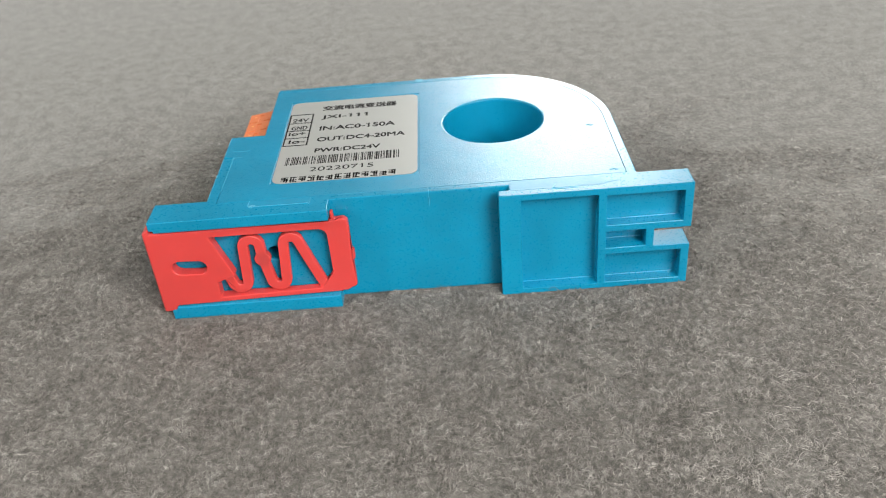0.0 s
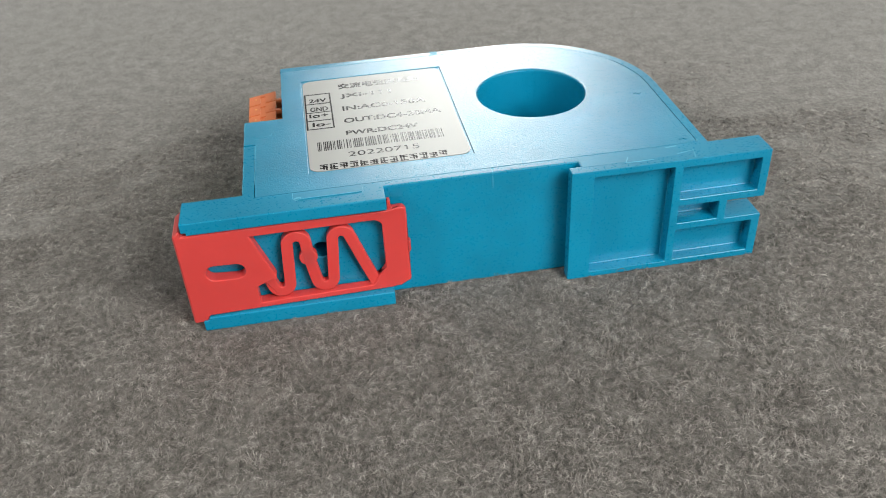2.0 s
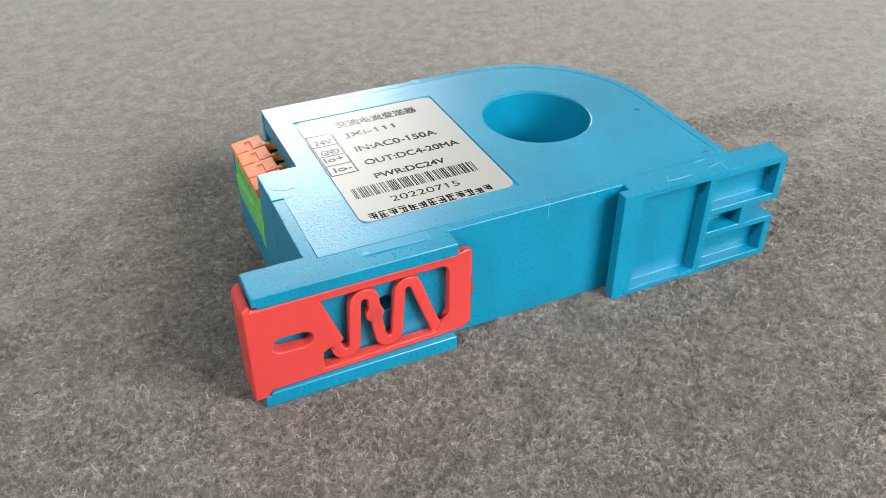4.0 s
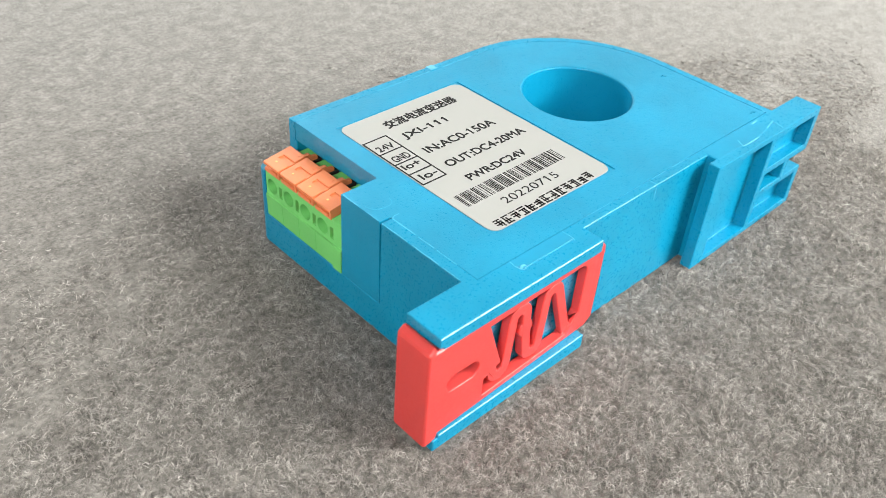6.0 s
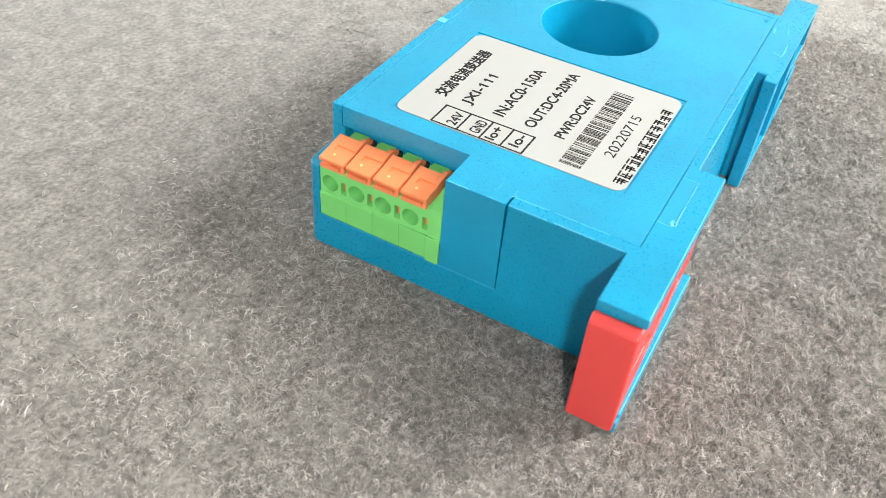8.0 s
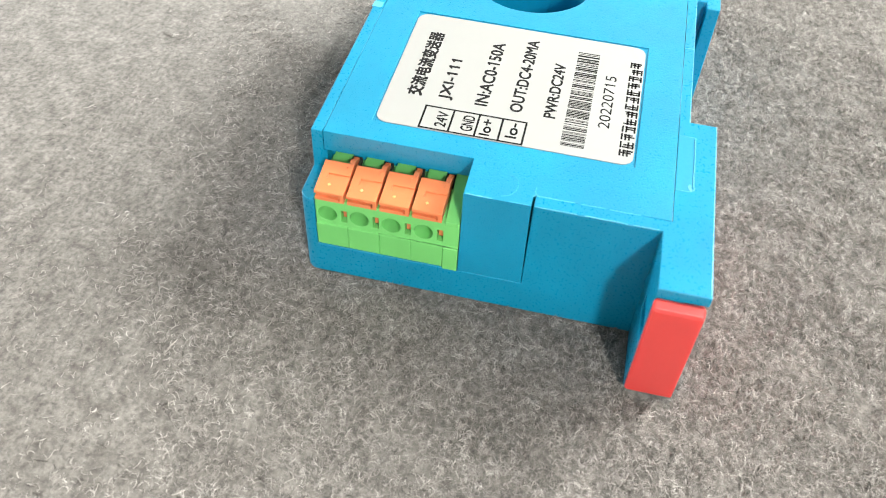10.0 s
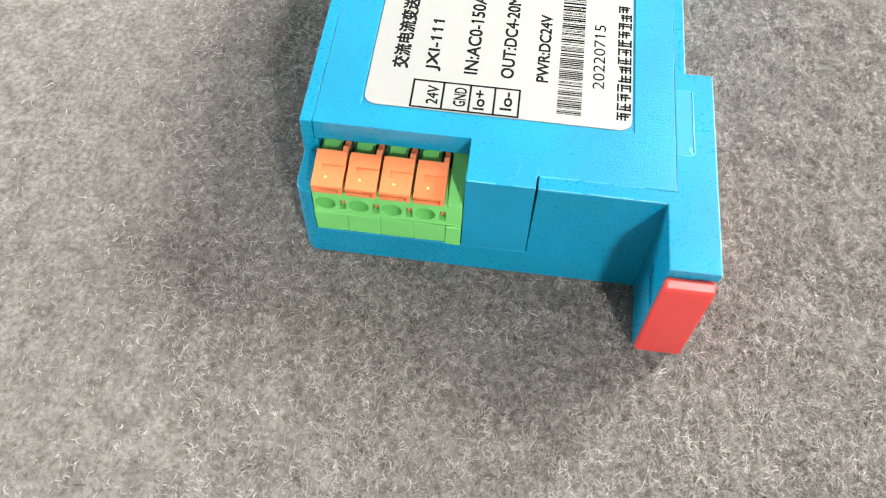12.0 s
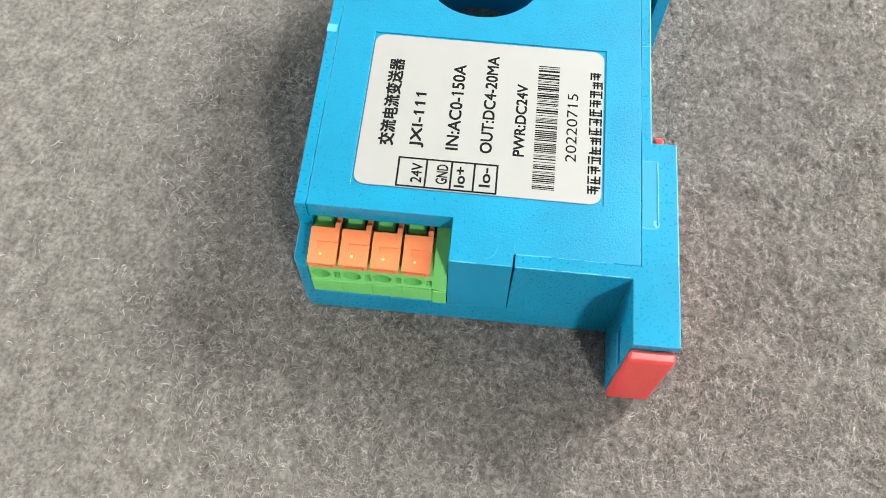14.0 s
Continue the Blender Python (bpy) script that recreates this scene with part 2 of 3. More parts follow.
def body_mesh():
    back = solid(rounded(0, 30, 15, 57.8, 2.2), 0, 17.3)
    main = solid([(0, -2.2), (91, -2.2), (91, 27.8)] + arc(61, 27.8, 30, 3, 87, 28) + [(61, 57.8), (8, 57.8), (8, 33), (0, 33)], 0, H)
    lips = block(-11.2, 26.3, -6.6, 1.0, 0, H)
    hook = block(61.6, 101.7, -6.6, -0.6, 0, H)
    cuts = [
        solid(ring(63, 30, 12.6, 96), -1, H + 1),
        block(-1, 8, 31, 55.2, 6.9, H + 1), block(-1, 2.26, 20.16, 31.5, 6.9, H + 1), block(-1, 10.6, 31, 55.2, 6.9, 21),
        block(-12, 31, -7.6, -3.1, 3.1, 22.4),
        block(-10.6, -4.2, 0.2, 2, 11.5, 15.5),
        solid(ring(13.2, 13.2, 1.7, 24), -3.5, 5.0, "y"),
        block(66.1, 82.2, -7.6, -3.9, 1.3, 23.6),
        block(83.9, 99.9, -7.6, -3.9, 16.0, 23.3),
        block(83.9, 92.3, -7.6, -2.6, 10.3, 14.5),
        block(94.0, 103, -7.6, 0.0, 10.1, 14.3),
        block(83.9, 99.9, -7.6, -3.9, 1.4, 8.7),
        block(-12, -10.3, -7.6, -3.1, 22.3, 23.0), block(-12, -10.0, -7.6, -3.1, 2.4, 3.2),
        block(60, 64.0, -4.1, -2.2, -1, H + 1),
    ]
    me = carved("housing", main, [back, lips, hook], cuts, 0.24, 3)
    bm = bmesh.new()
    bm.from_mesh(me)
    bpy.data.meshes.remove(me)
    return carved("housing", bm, [], [solid(cover_outline(-0.02), 20.9, H + 1)], 0.0)


housing = part("housing", body_mesh(), BLUE, device)


def mouth(z0, z1, r0, r1):
    """A ring cut that widens the hole towards the top."""
    bm = bmesh.new()
    bmesh.ops.create_cone(bm, cap_ends=True, segments=96, radius1=r0, radius2=r1, depth=z1 - z0, matrix=Matrix.Translation((63, 30, (z0 + z1) / 2)))
    return bm


def cover_mesh():
    c = solid([(max(x, 0.0), y) for x, y in cover_outline(0.09)], 21.0, H)
    return carved("cover", c, [solid([(20.22, 6.95), (30.95, 6.95), (30.95, H - 0.5), (20.42, H - 0.5)], 0.0, 2.2, "x"), solid(ring(63, 30, 12.55, 96), 0.1, 21.5)], [solid(ring(63, 30, 11.8, 96), -1, H + 1), block(12.7, 45.4, 6.0, 48.9, H - 0.22, H + 1), mouth(H - 0.75, H + 0.25, 11.7, 12.2), mouth(H - 0.3, H + 0.1, 11.85, 12.55),
                                                   solid([(20.0, 8.0), (20.24, 8.0), (20.54, H + 1), (20.0, H + 1)], -1, 2.15, "x")], 0.07)


part("cover", cover_mesh(), BLUE_COVER, device, "satin-grained blue cover plate")

part("latch_pad", carved("latch_pad", block(64.3, 83.8, -4.55, -0.75, H - 0.3, H + 0.03), bevel=0), BLUE_SMOOTH, device, "smooth blue latch pad")

part("lip_tab", carved("lip_tab", block(9.6, 22.3, -3.0, -0.55, H - 0.2, H + 0.02), bevel=0), BLUE_SMOOTH, device, "smooth blue moulded tab")
part("lip_tab", carved("lip_tab", block(10.2, 22.2, -3.25, -3.02, H - 0.2, H + 0.14), bevel=0.08), BLUE, device, "raised blue edge of moulding flash")

# red sliding rail clip
WAVE = ([(-1.0, 20.2), (1.3, 13.6)] + arc(4.75, 7.85, 1.65, 192, 350, 12) + arc(8.7, 16.7, 1.75, 172, 0, 12) + [(10.6, 14.3), (10.9, 11.7)]
        + arc(13.2, 7.75, 1.65, 192, 350, 12) + arc(17.2, 16.7, 1.65, 172, 15, 12) + [(20.8, 11.2), (23.0, 5.0)])


def clip_mesh():
    plate = solid([(-13.0, -6.3), (30.0, -6.3), (30.0, -3.3), (-11.4, -3.3), (-11.4, 1.1), (-13.0, 1.1)], 1.9, 23.6)
    trims = [solid([(-14, 21.55), (-11.4, 23.5), (-11.4, 22.2), (26.5, 21.6), (27.0, 21.7), (29.2, 21.9), (30.0, 21.2), (31, 20.5), (31, 26), (-14, 26)], -8, 3, "y"),
             solid([(-10.4, 1.0), (-10.4, 1.9), (-9.8, 3.2), (26.6, 3.2), (28.0, 3.6), (30.0, 5.0), (31.0, 5.7), (31.0, 1.0)], -8, 3, "y")]
    window = solid([(0.5, 20.2), *arc(23.4, 18.3, 1.8, 88, 5, 6), (25.2, 8.8), (22.4, 5.0), (0.2, 4.7), (0.2, 8.5), (1.6, 9.2), (4.2, 10.1)], -8, -2, "y")
    slot = solid(arc(-7.0, 13.1, 1.65, 90, 270, 8) + arc(-3.0, 12.9, 1.65, -90, 90, 8), -8, -2, "y")
    for cuts, soft in ((trims, 0.5), ([window, slot], 0.0)):
        me = carved("rail_clip", plate, [], cuts, soft, 3)
        bm = bmesh.new()
        bm.from_mesh(me)
        bpy.data.meshes.remove(me)
        plate = bm
    wave = solid(ribbon(WAVE, 1.1), -5.75, -3.4, "y")
    nub = block(29.7, 30.4, -6.0, -4.6, 11.8, 14.2)
    tooth = solid([(26.4, 20.8), (27.25, 20.8), (27.1, 23.5), (26.45, 23.5)], -6.0, -3.6, "y")
    me = carved("rail_clip", bm, [wave, nub, tooth], [], 0.26, 3)
    blob = carved("blob", solid(ring(10.6, 13.3, 1.75, 24), -5.72, -3.4, "y"), bevel=0.26, segments=3)
    bm = bmesh.new()
    bm.from_mesh(me)
    bm.from_mesh(blob)
    bm.to_mesh(me)
    bm.free()
    bpy.data.meshes.remove(blob)
    for v in me.vertices:  # the face leans back towards its free end
        k = (v.co.x + 12.5) / 42.5
        if v.co.y < -4.5:
            v.co.y += 1.2 * k
        if 4.0 < v.co.z < 21.0:
            v.co.z -= 0.5 * k
    return me


part("rail_clip", clip_mesh(), RED, device, "glossy red sliding rail clip with a zigzag spring")

# terminal block
PITCH, Y0 = 5.36, 55.05


def terminal_mesh():
    body = solid([(0.2, 6.95), (0.0, 12.0), (0.28, 12.15), (0.28, 17.8), (3.0, 18.0), (10.5, 18.0), (10.5, 6.95)], 31.1, 55.1, "y")
    adds, cuts = [], []
    adds.append(solid([(0.2, 17.0), (0.2, 17.8), (8.6, 20.6), (10.5, 20.6), (10.5, 17.0)], 31.1, 33.5, "y"))
    adds.append(block(-0.14, 3.0, 31.1, 33.55, 6.88, 11.9))
    for i in range(4):
        y = Y0 - PITCH * i
        adds.append(block(7.4, 10.4, y - 3.6, y - 0.5, 17, 18.9))
        funnel = bmesh.new()
        bmesh.ops.create_cone(funnel, cap_ends=True, segments=28, radius1=1.72, radius2=1.4, depth=6.0,
                              matrix=Matrix.Translation((1.2, y - 1.95, 14.4)) @ Matrix.Rotation(radians(90), 4, "Y"))
        cuts.append(funnel)
        cuts.append(block(-1, 2.6, y - 5.25, y - 4.25, 13.0, 15.6))
        cuts.append(block(-1, 0.24, y - PITCH - 0.045, y - PITCH + 0.045, 6, 12.1))
    return carved("terminal_block", body, adds, cuts, 0.06, 1)


terminal = part("terminal_block", terminal_mesh(), GREEN, device, "green four-way push-in terminal block")


def lever_mesh():
    plate = solid([(0.05, 17.5), (0.05, 18.95), (-0.15, 19.1), (-0.15, 19.6), (0.1, 19.7), (6.25, 20.7), (6.25, 18.0)], -4.98, -0.12, "y")
    prong = solid([(5.6, 18.4), (9.15, 18.4), (9.15, 19.7), (8.0, 19.9), (7.6, 20.45), (7.2, 20.65), (5.6, 20.6)], -4.98, -4.1, "y")
    cuts = [block(-1, 1.3, -4.3, 0.2, 18.25, 18.95), block(-1, 0.9, -4.3, -3.95, 17.9, 18.6),
            solid([(2.5, 19.82), (3.75, 20.03), (3.75, 22), (2.5, 22)], -6, -1.4, "y")]
    return carved("lever", plate, [prong], cuts, 0.07, 2)


lever_data = lever_mesh()
for i in range(4):
    y = Y0 - PITCH * i
    lever = part("lever", lever_data, ORANGE, terminal, "orange push lever")
    lever.location = (0, y, 0)
    # small moulding pip whose pale colour paints the highlight on it
    bm = bmesh.new()
    bmesh.ops.create_icosphere(bm, subdivisions=2, radius=0.27, matrix=Matrix.Translation((1.5, y - 2.2, 19.93)) @ Matrix.Diagonal((1, 1, 0.4, 1)))
    part("gate_mark_glint", bm, PALE, terminal, "moulding mark with its highlight in the colour")
    part("contact_spring", block(1.2, 2.5, y - 5.1, y - 4.4, 13.4, 15.4), ORANGE, terminal)
    # solid near-black block, paints the shade deep in the gap behind each lever
    part("clamp_gap_shade", block(7.4, 9.9, y - 5.3, y - 3.75, 17.5, 19.0), DARK, terminal, "near-black block for the shade in the clamp gap")

# ---- printed label ----
label = part("label", solid(rounded(13.0, 45.0, 6.4, 48.6, 2.0), H - 0.2, H - 0.06), PAPER, device, "white printed rating label")
INK_Z = H - 0.06


def stems(me, text):
    """The left and right edge of each figure 1 in a line of print."""
    if "1" not in text:
        return []
    bm = bmesh.new()
    bm.from_mesh(me)
    seen, spans = set(), []
    for v in bm.verts:
        if v in seen:
            continue
        island, todo = [], [v]
        seen.add(v)
        while todo:
            w = todo.pop()
            island.append(w.co.x)
            for e in w.link_edges:
                o = e.other_vert(w)
                if o not in seen:
                    seen.add(o)
                    todo.append(o)
        spans.append((min(island), max(island)))
    bm.free()
    order = text.replace(":", "::")
    spans.sort()
    return [spans[i] for i, c in enumerate(order) if c == "1"] if len(spans) == len(order) else []


def print_text(text, x0, x1, y0, y1, heavy=0.0):
    """One printed line; a heavy line is struck several times, each strike slightly aside."""
    cu = bpy.data.curves.new("print", "FONT")
    cu.body, cu.size, cu.resolution_u = text, 1.0, 4
    tmp = new("print", cu)
    deps = bpy.context.evaluated_depsgraph_get()
    me = bpy.data.meshes.new_from_object(tmp.evaluated_get(deps))
    bpy.data.objects.remove(tmp)
    c = np.empty(len(me.vertices) * 3, np.float32)
    me.vertices.foreach_get("co", c)
    c = c.reshape(-1, 3)
    lo, hi = c.min(0), c.max(0)
    c[:, 0] = x0 + heavy + (c[:, 0] - lo[0]) / (hi[0] - lo[0]) * (x1 - x0 - 2 * heavy)
    c[:, 1] = y0 + heavy + (c[:, 1] - lo[1]) / (hi[1] - lo[1]) * (y1 - y0 - 2 * heavy)
    c[:, 2] = INK_Z + 0.02
    me.vertices.foreach_set("co", c.ravel())
    bm = bmesh.new()
    for i, (dx, dy) in enumerate(((-1, -1), (1, -1), (-1, 1), (1, 1), (0, 0)) if heavy else ((0, 0),)):
        strike = me.copy()
        strike.transform(Matrix.Translation((dx * heavy, dy * heavy, 0.003 * i)))
        bm.from_mesh(strike)
        bpy.data.meshes.remove(strike)
    for left, right in stems(me, text):
        tall, wide = y1 - y0, right - left + 2 * heavy
        ink = [bm.verts.new((left - heavy + px * wide - pt * tall, y1 - py * tall, INK_Z + 0.038))
               for px, pt, py in ((0.4, 0, 0), (0.0, 0.16, 0.17), (0.0, 0.14, 0.28), (0.4, 0, 0.16))]
        bm.faces.new(ink[::-1])
    bpy.data.meshes.remove(me)
    return part("print_line", bm, INK, label)


print_text("交流电流变送器", 21.0, 39.7, 42.6, 45.4, 0.09)
print_text("JXI-111", 21.1, 32.6, 37.35, 39.85, 0.07)
print_text("IN:AC0-150A", 21.2, 39.5, 31.35, 33.6, 0.06)
print_text("OUT:DC4-20MA", 21.1, 42.0, 25.5, 27.65, 0.06)
print_text("PWR:DC24V", 21.1, 36.3, 19.9, 21.9, 0.06)
print_text("20220715", 20.9, 35.2, 10.9, 12.8)
print_text("24V", 14.1, 18.0, 37.0, 38.9, 0.04)
print_text("GND", 14.2, 18.1, 32.6, 34.6, 0.04)
print_text("Io+", 13.9, 18.0, 29.6, 31.4, 0.06)
print_text("Io-", 14.4, 18.2, 25.3, 27.2, 0.06)


def ink_boxes(name, boxes, note=""):
    bm = bmesh.new()
    for x0, x1, y0, y1 in boxes:
        tmp = to_mesh(block(x0, x1, y0, y1, INK_Z - 0.01, INK_Z + 0.02), "tmp")
        bm.from_mesh(tmp)
        bpy.data.meshes.remove(tmp)
    return part(name, bm, INK, label, note)


def rule_lines():
    rows, w = [41.2, 36.35, 32.05, 28.15, 24.25], 0.17
    lines = [(13.3 - w, 18.85 + w, y - w, y + w) for y in rows]
    for a, b in zip(rows[1:], rows):
        lines += [(13.3 - w, 13.3 + w, a + w, b - w), (18.85 - w, 18.85 + w, a + w, b - w)]
    return lines


for b in rule_lines():
    ink_boxes("table_rule", [b])
rng = random.Random(7)
bars, x = [], 14.95
while x < 40.7:
    w = rng.choice((0.13, 0.13, 0.13, 0.26, 0.26, 0.4))
    bars.append((x, min(x + w, 40.8), 14.4, 18.25))
    x += w + rng.choice((0.15, 0.15, 0.15, 0.28, 0.42))
for b in bars:
    ink_boxes("barcode_bar", [b])


def maker_mark(a, r):
    """One unlettered mark, the size of a character of the maker's line."""
    out = [(a, a + 1.6, y, y + 0.3) for y in r.sample((8.55, 7.95, 7.35, 6.6), 3)]
    for c in r.sample((0.1, 0.65, 1.15), 2):
        out.append((a + c, a + c + 0.34, 6.6 + 0.5 * r.random(), 8.8 - 0.6 * r.random()))
    return [(x0, x1, y0, y1) for x0, x1, y0, y1 in out]


marks = random.Random(3)
for i in range(13):
    ink_boxes("maker_mark", maker_mark(14.95 + i * 1.975, marks), "plain black bars")

# ---- scuffs and lint ----
def sliver(name, pts, r, z0, z1, mat, note):
    return part(name, solid(ribbon(pts, r), z0, z1), mat, device, note)


sliver("scuff", smooth_path([(10.2, -3.2), (13.5, -3.1), (17.5, -3.16), (22.2, -3.1)], 4), 0.05, H + 0.1, H + 0.16, SCUFF, "pale scuffed moulding edge")
sliver("scuff", smooth_path([(9.5, -0.5), (9.35, -1.5), (9.4, -2.6), (9.8, -3.2), (10.4, -3.4)], 4), 0.07, H - 0.05, H + 0.05, SCUFF, "pale curl of moulding flash")
sliver("scuff", [(22.4, -0.6), (22.45, -2.8), (22.2, -3.5)], 0.05, H - 0.05, H + 0.04, SCUFF, "pale scuffed moulding edge")
sliver("scuff", [(73.7, -3.0), (72.7, -4.9), (75.0, -5.0), (78.3, -4.9)], 0.14, H - 0.05, H + 0.05, SCUFF, "pale scuffed moulding edge")
sliver("scuff", [(45.3, 56.1), (45.4, 57.9)], 0.9, H - 0.25, H + 0.06, SCUFF, "pale chipped spot on the rim")
sliver("scuff", [(47.2, -0.2), (47.35, -2.15)], 0.07, H - 0.05, H + 0.04, SCUFF, "pale scratch across the rim")


part("scuff", block(47.25, 47.38, -2.26, -2.1, 21.5, H), SCUFF, device, "pale scratch down the face")
sliver("scuff", [(83.3, -4.0), (86.9, -3.2), (86.2, -6.1)], 0.11, H - 0.05, H + 0.04, SCUFF, "pale scuffed moulding edge")
sliver("scuff", [(82.0, -1.2), (84.3, -1.0)], 0.18, H - 0.05, H + 0.04, SCUFF, "pale scuffed moulding edge")
part("scuff", block(-0.02, 0.1, 33.3, 34.3, 3.2, 3.3), SCUFF, device, "pale scratch on the side")
chips = random.Random(11)
for i in range(16):
    k, w = chips.random(), 0.03 + 0.10 * chips.random()
    cx, cy = ((-10.5 + 36 * k, -6.58), (0.02, 1.5 + 29 * k), (27 + 34 * k, -2.15))[i % 3]
    part("edge_chip", block(cx - w, cx + w, cy - 0.05, cy + 0.05, H - 0.14, H - 0.02), LINT, device)
for pts in ([(84.2, 23.2), (85.2, 22.9), (85.8, 23.3)], [(84.9, 23.6), (85.3, 22.6)], [(85.8, 1.3), (86.8, 1.6), (87.4, 1.2)], [(86.6, 1.9), (87.1, 1.1)]):
    sliver("nick", pts, 0.16, H - 0.05, H + 0.1, BLUE, "dull nick in the cover")
sliver("scuff", [(88.7, 0.1), (89.1, 0.15)], 0.22, H - 0.1, H + 0.08, SCUFF, "pale chipped corner")
sliver("scuff", [(2.5, 20.1), (3.3, 20.4), (4.2, 20.3)], 0.05, H - 0.05, H + 0.03, SCUFF, "pale chipped corner")
sliver("scuff", [(2.25, 20.6), (2.6, 20.0), (2.2, 19.6)], 0.05, H - 0.05, H + 0.03, SCUFF, "pale chipped corner")
worn = random.Random(5)
for y, spans in ((-0.42, ((28, 36), (37.5, 44.5), (48, 53), (54, 60))), (55.82, ((9, 17), (20, 27), (29, 38), (39, 44), (47.5, 60)))):
    for x0, x1 in spans:
        sliver("worn_edge", [(x0 + (x1 - x0) * i / 6, y + worn.uniform(-0.05, 0.05)) for i in range(7)], 0.03, H - 0.06, H + 0.02, LINT, "pale worn seam")
sliver("scuff", [(9.6, -2.9), (10.3, -2.5), (10.9, -2.7)], 0.22, H - 0.05, H + 0.1, SCUFF, "pale flake of moulding flash")
for x, spans in ((2.38, ((4.3, 9.0), (9.6, 13.4), (14.2, 20.0))), (0.12, ((1.4, 5.2), (6.0, 12.5), (13.6, 20.0), (21.0, 24.0), (26.5, 30.6)))):
    for y0, y1 in spans:
        sliver("worn_edge", [(x + worn.uniform(-0.04, 0.04), y0 + (y1 - y0) * i / 6) for i in range(7)], worn.uniform(0.05, 0.1), H - 0.1, H + 0.02, LINT, "pale worn seam")
specks, dust_bm = random.Random(21), bmesh.new()
spots = [(specks.uniform(1, 89), specks.uniform(-1.8, 55)) for i in range(110)] + [(specks.uniform(-11, 26), specks.uniform(-6.3, -2.4)) for i in range(24)]
for x, y in spots:
    if math.hypot(x - 63, y - 30) < 13 or (12 < x < 46 and 5.5 < y < 49) or (x > 60 and y > 27 and math.hypot(x - 61, y - 27.8) > 29) or (x < 9 and y > 30):
        continue
    w, d = specks.uniform(0.02, 0.07), specks.uniform(0.02, 0.05)
    fleck = to_mesh(block(x - w, x + w, y - d, y + d, H + 0.01, H + 0.05), "fleck")
    dust_bm.from_mesh(fleck)
    bpy.data.meshes.remove(fleck)
part("dust", dust_bm, LINT, device, "scattered pale dust flecks")
lint = sliver("lint", smooth_path([(0.9, 25.4), (1.5, 24.0), (3.0, 23.2), (4.6, 23.2), (5.6, 23.9), (5.7, 24.8)], 5), 0.035, H, H + 0.04, LINT, "pale curled lint hair")


def hair(name, pts, r, mat, note, category):
    """A stray fibre: a thin three-sided tube along a path, in device units."""
    p = [Vector(q) for q in pts]
    bm, rings = bmesh.new(), []
    for i, q in enumerate(p):
        d = (p[min(i + 1, len(p) - 1)] - p[max(i - 1, 0)]).normalized()
        a = d.orthogonal().normalized()
        b = d.cross(a)
        rings.append([bm.verts.new((q + (a * math.cos(k * 2.094) + b * math.sin(k * 2.094)) * r) * U) for k in range(3)])
    for low, top in zip(rings, rings[1:]):
        for k in range(3):
            bm.faces.new((low[k], low[(k + 1) % 3], top[(k + 1) % 3], top[k]))
    ob = new(name, to_mesh(bm, name))
    ob.data.materials.append(mat)
    return tagged(ob, note, category)


loop = [(72.5 + 1.0 * math.sin(a), -7.5 - 0.3 * math.sin(a / 2), 1.0 - 0.95 * math.cos(a)) for a in np.linspace(0.3, 5.9, 16)]
hair("stray_hair", loop, 0.05, FIBRE, "pale looped stray fibre standing on the felt by the device", "fibre")


# ---- felt fibres ----
def on_device(x, y):
    rail = (((x > -13.2) & (x < 27)) | ((x > 61.2) & (x < 102))) & (y > -7) & (y < 0.8)
    straight = (x > -0.4) & (y > -2.4) & (((x < 61) & (y < 58.2)) | ((x < 91.4) & (y < 28)))
    corner = (x - 61) ** 2 + (y - 27.8) ** 2 < 30.4 ** 2
    return rail | straight | corner


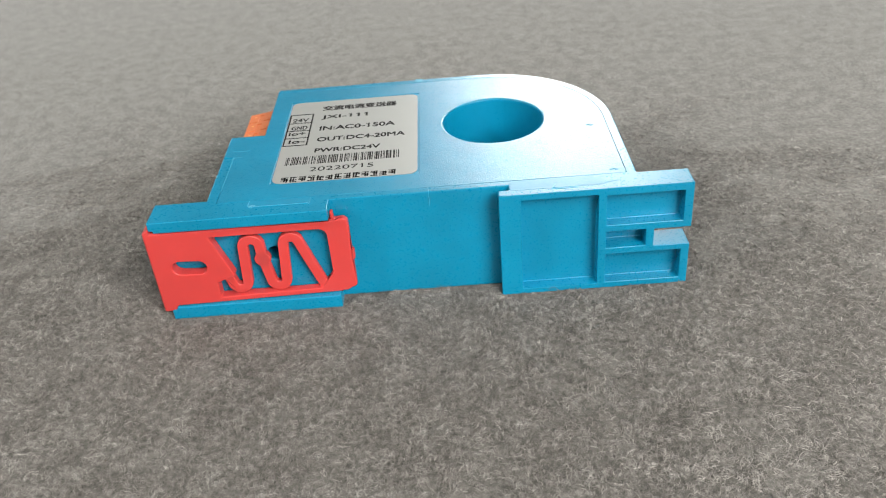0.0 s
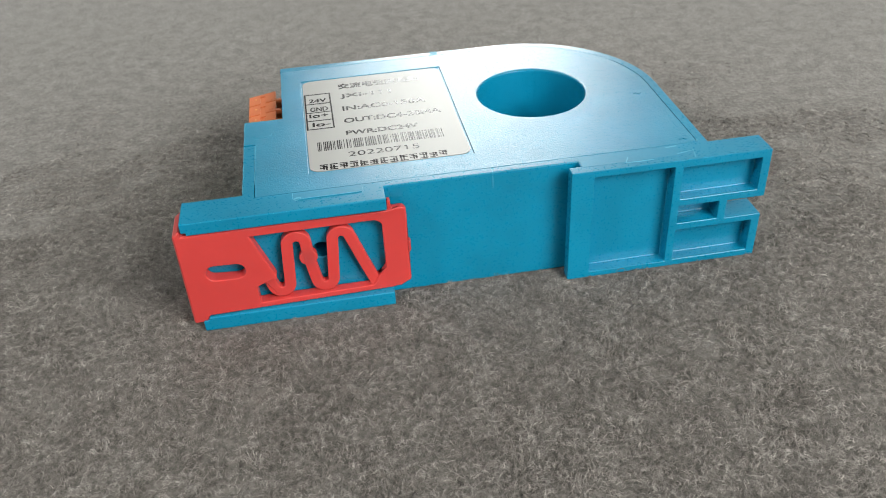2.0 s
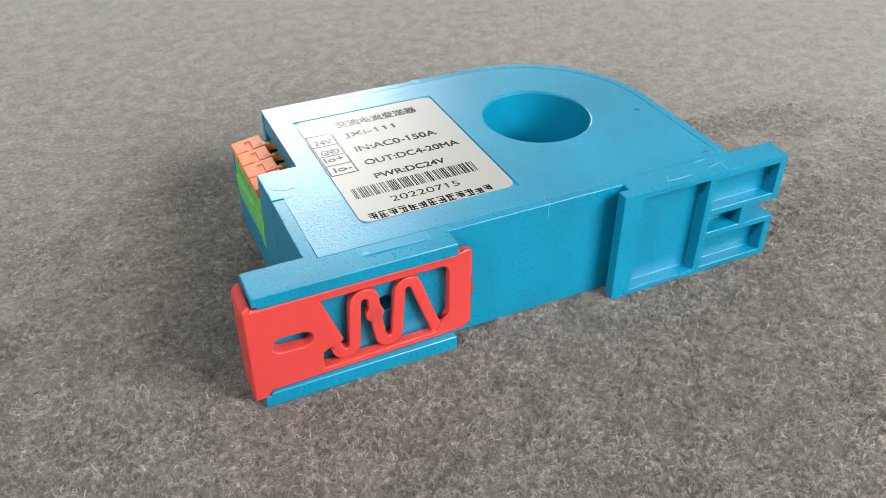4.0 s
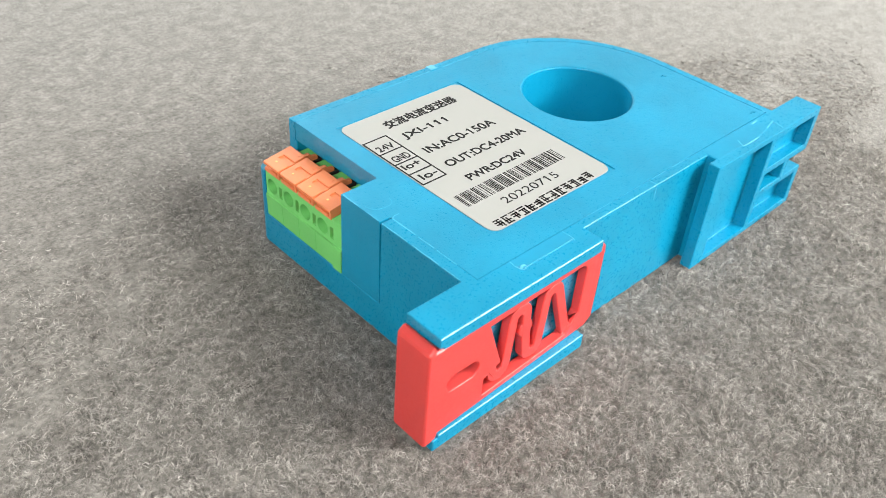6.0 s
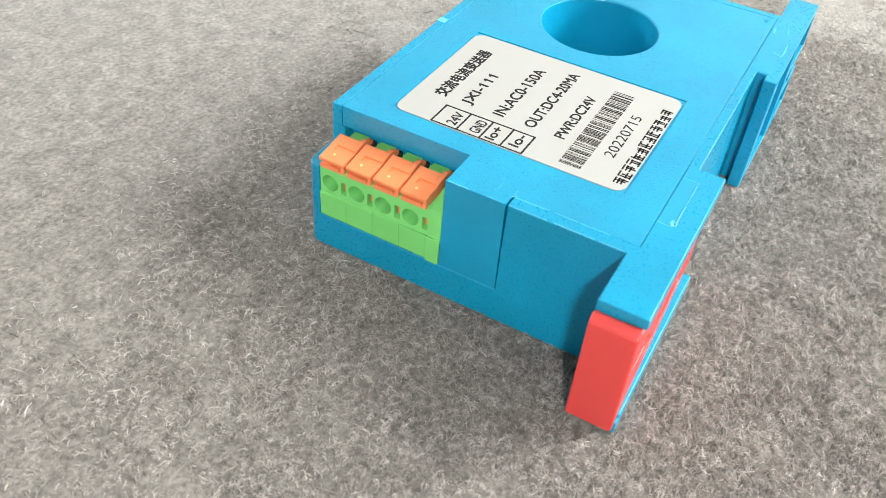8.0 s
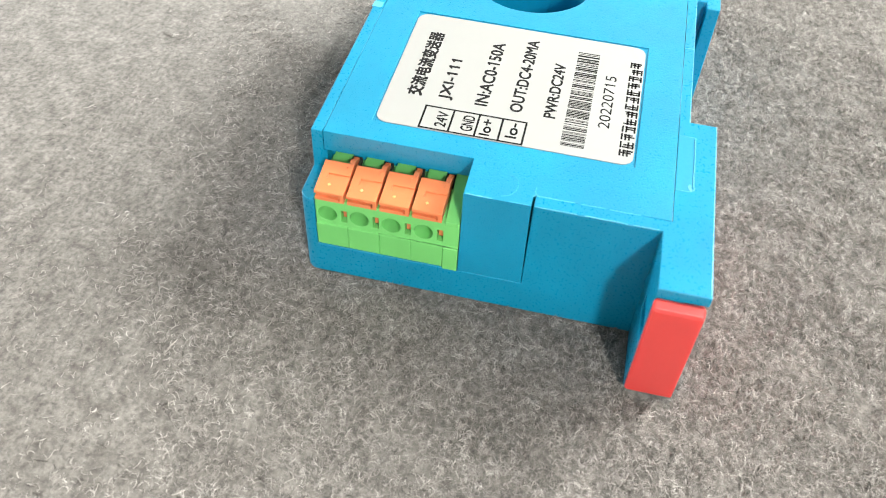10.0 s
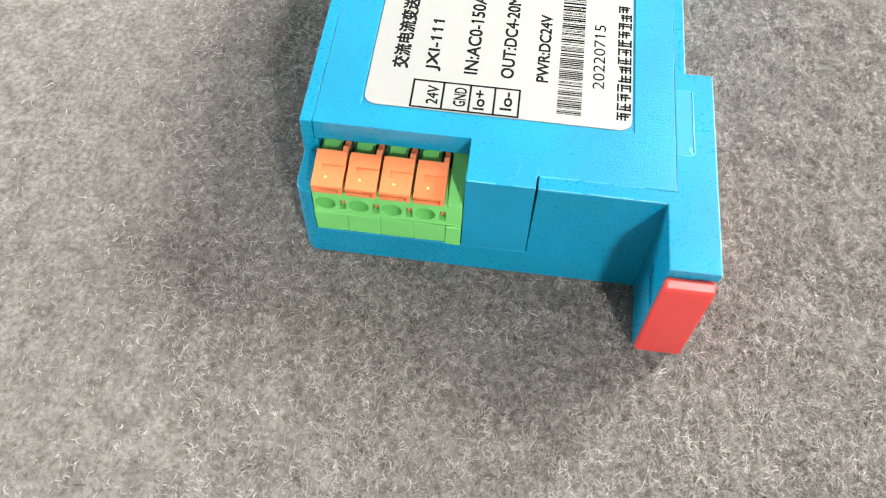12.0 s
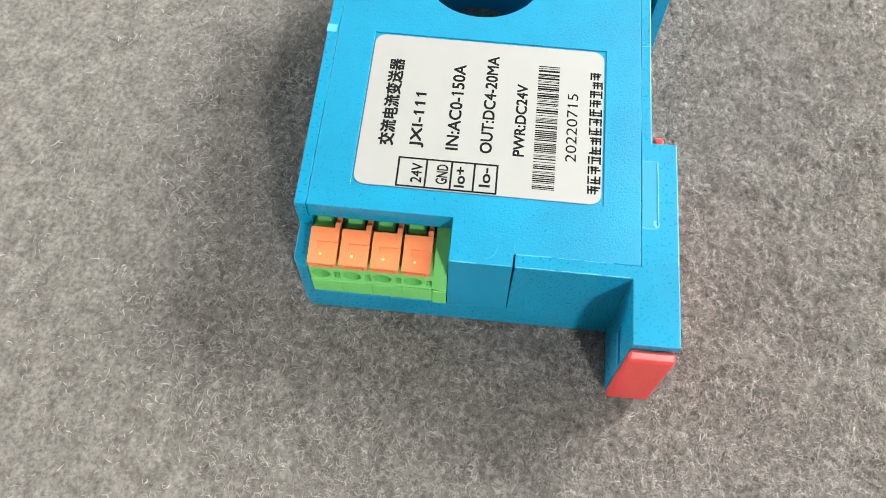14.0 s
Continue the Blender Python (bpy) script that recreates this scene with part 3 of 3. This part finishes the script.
def fibre_strips(count, seed, k, thick, tall, reach):
    """Curled hairs as narrow strips, combed in swirls, thick round the device and thinning out with distance."""
    g = np.random.default_rng(seed)
    x, y = g.uniform(-170, 230, count), g.uniform(-125, 160, count)
    far = np.hypot(x - 30, (y + 10) * np.where(y > 10, 1.4, 1.0))
    keep = (g.random(count) < 1 / (1 + (far / 105) ** 5)) & (g.random(count) < np.clip((185 - far) / 60, 0, 1)) & ~on_device(x, y)
    x, y, far = x[keep], y[keep], far[keep]
    m = len(x)
    swirl, tuft, pits = np.zeros(m), np.zeros(m), np.zeros(m)
    for i in range(14):
        wave, turn = 10 ** g.uniform(-0.5, 0.25), g.uniform(0, 2 * np.pi)
        phase = (x * np.cos(turn) + y * np.sin(turn)) * wave + g.uniform(0, 6.28)
        swirl += np.sin(phase)
        tuft += np.cos(phase * 1.3 + 1)
        pits += np.sin(phase * 3.1 + 2)
    length = (g.gamma(4.0, 0.32, m) + 0.6) * reach
    curl = g.normal(0, 0.75, m) * 3 / (k - 1)
    rise = g.uniform(0.15, 1.0, m) ** 1.5 * tall * np.clip(1 + 0.16 * tuft, 0.3, 1.8) / (1 + (far / 120) ** 4)
    pts = np.empty((m, k, 3))
    px, py, a = x.copy(), y.copy(), swirl * 0.8 + g.normal(0, 0.8, m)
    for i in range(k):
        pts[:, i, 0], pts[:, i, 1] = px, py
        pts[:, i, 2] = rise * np.sin(np.pi * (0.1 + 0.85 * i / (k - 1))) - 0.15
        px, py = px + np.cos(a) * length / (k - 1), py + np.sin(a) * length / (k - 1)
        a = a + curl
    d = np.gradient(pts, axis=1)
    side = np.stack([-d[..., 1], d[..., 0], g.normal(0, 0.5, (m, 1)) * np.hypot(d[..., 0], d[..., 1])], -1)
    side /= np.linalg.norm(side, axis=-1, keepdims=True) + 1e-9
    taper = np.interp(np.linspace(0, 1, k), [0, 0.4, 0.7, 1], [0.7, 1, 0.9, 0.4])
    w = ((thick * (1 + (far / 160) ** 2))[:, None] * g.uniform(0.6, 1.4, (m, 1)) * taper)[..., None]
    w[pits < -1.4] *= 0.2  # thin spots that show the dark ground
    v = np.stack([pts - side * w / 2, pts + side * w / 2], 2).reshape(-1, 3) * U
    q = np.arange(m)[:, None] * (2 * k) + np.arange(k - 1)[None] * 2
    return v, np.stack([q, q + 1, q + 3, q + 2], -1).reshape(-1, 4)


v, f = fibre_strips(1150000, 1, 4, 0.088, 0.80, 0.75)
# matted lower layer, takes the copy with shade in its colour
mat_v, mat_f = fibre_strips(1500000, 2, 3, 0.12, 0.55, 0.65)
top_count = len(f)
f = np.concatenate([f, mat_f + len(v)])
v = np.concatenate([v, mat_v])
fuzz = bpy.data.meshes.new("felt_fuzz")
fuzz.vertices.add(len(v))
fuzz.vertices.foreach_set("co", v.astype(np.float32).ravel())
fuzz.loops.add(f.size)
fuzz.loops.foreach_set("vertex_index", f.astype(np.int32).ravel())
fuzz.polygons.add(len(f))
fuzz.polygons.foreach_set("loop_start", np.arange(0, f.size, 4, dtype=np.int32))
fuzz.update(calc_edges=True)
fuzz.materials.append(FIBRE)
fuzz.materials.append(SHADED_FIBRE)
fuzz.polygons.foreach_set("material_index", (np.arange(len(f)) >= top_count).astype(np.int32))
tagged(new("felt_fuzz", fuzz), "loose pale grey fibres standing on the felt", "felt fuzz", kind="stuff")
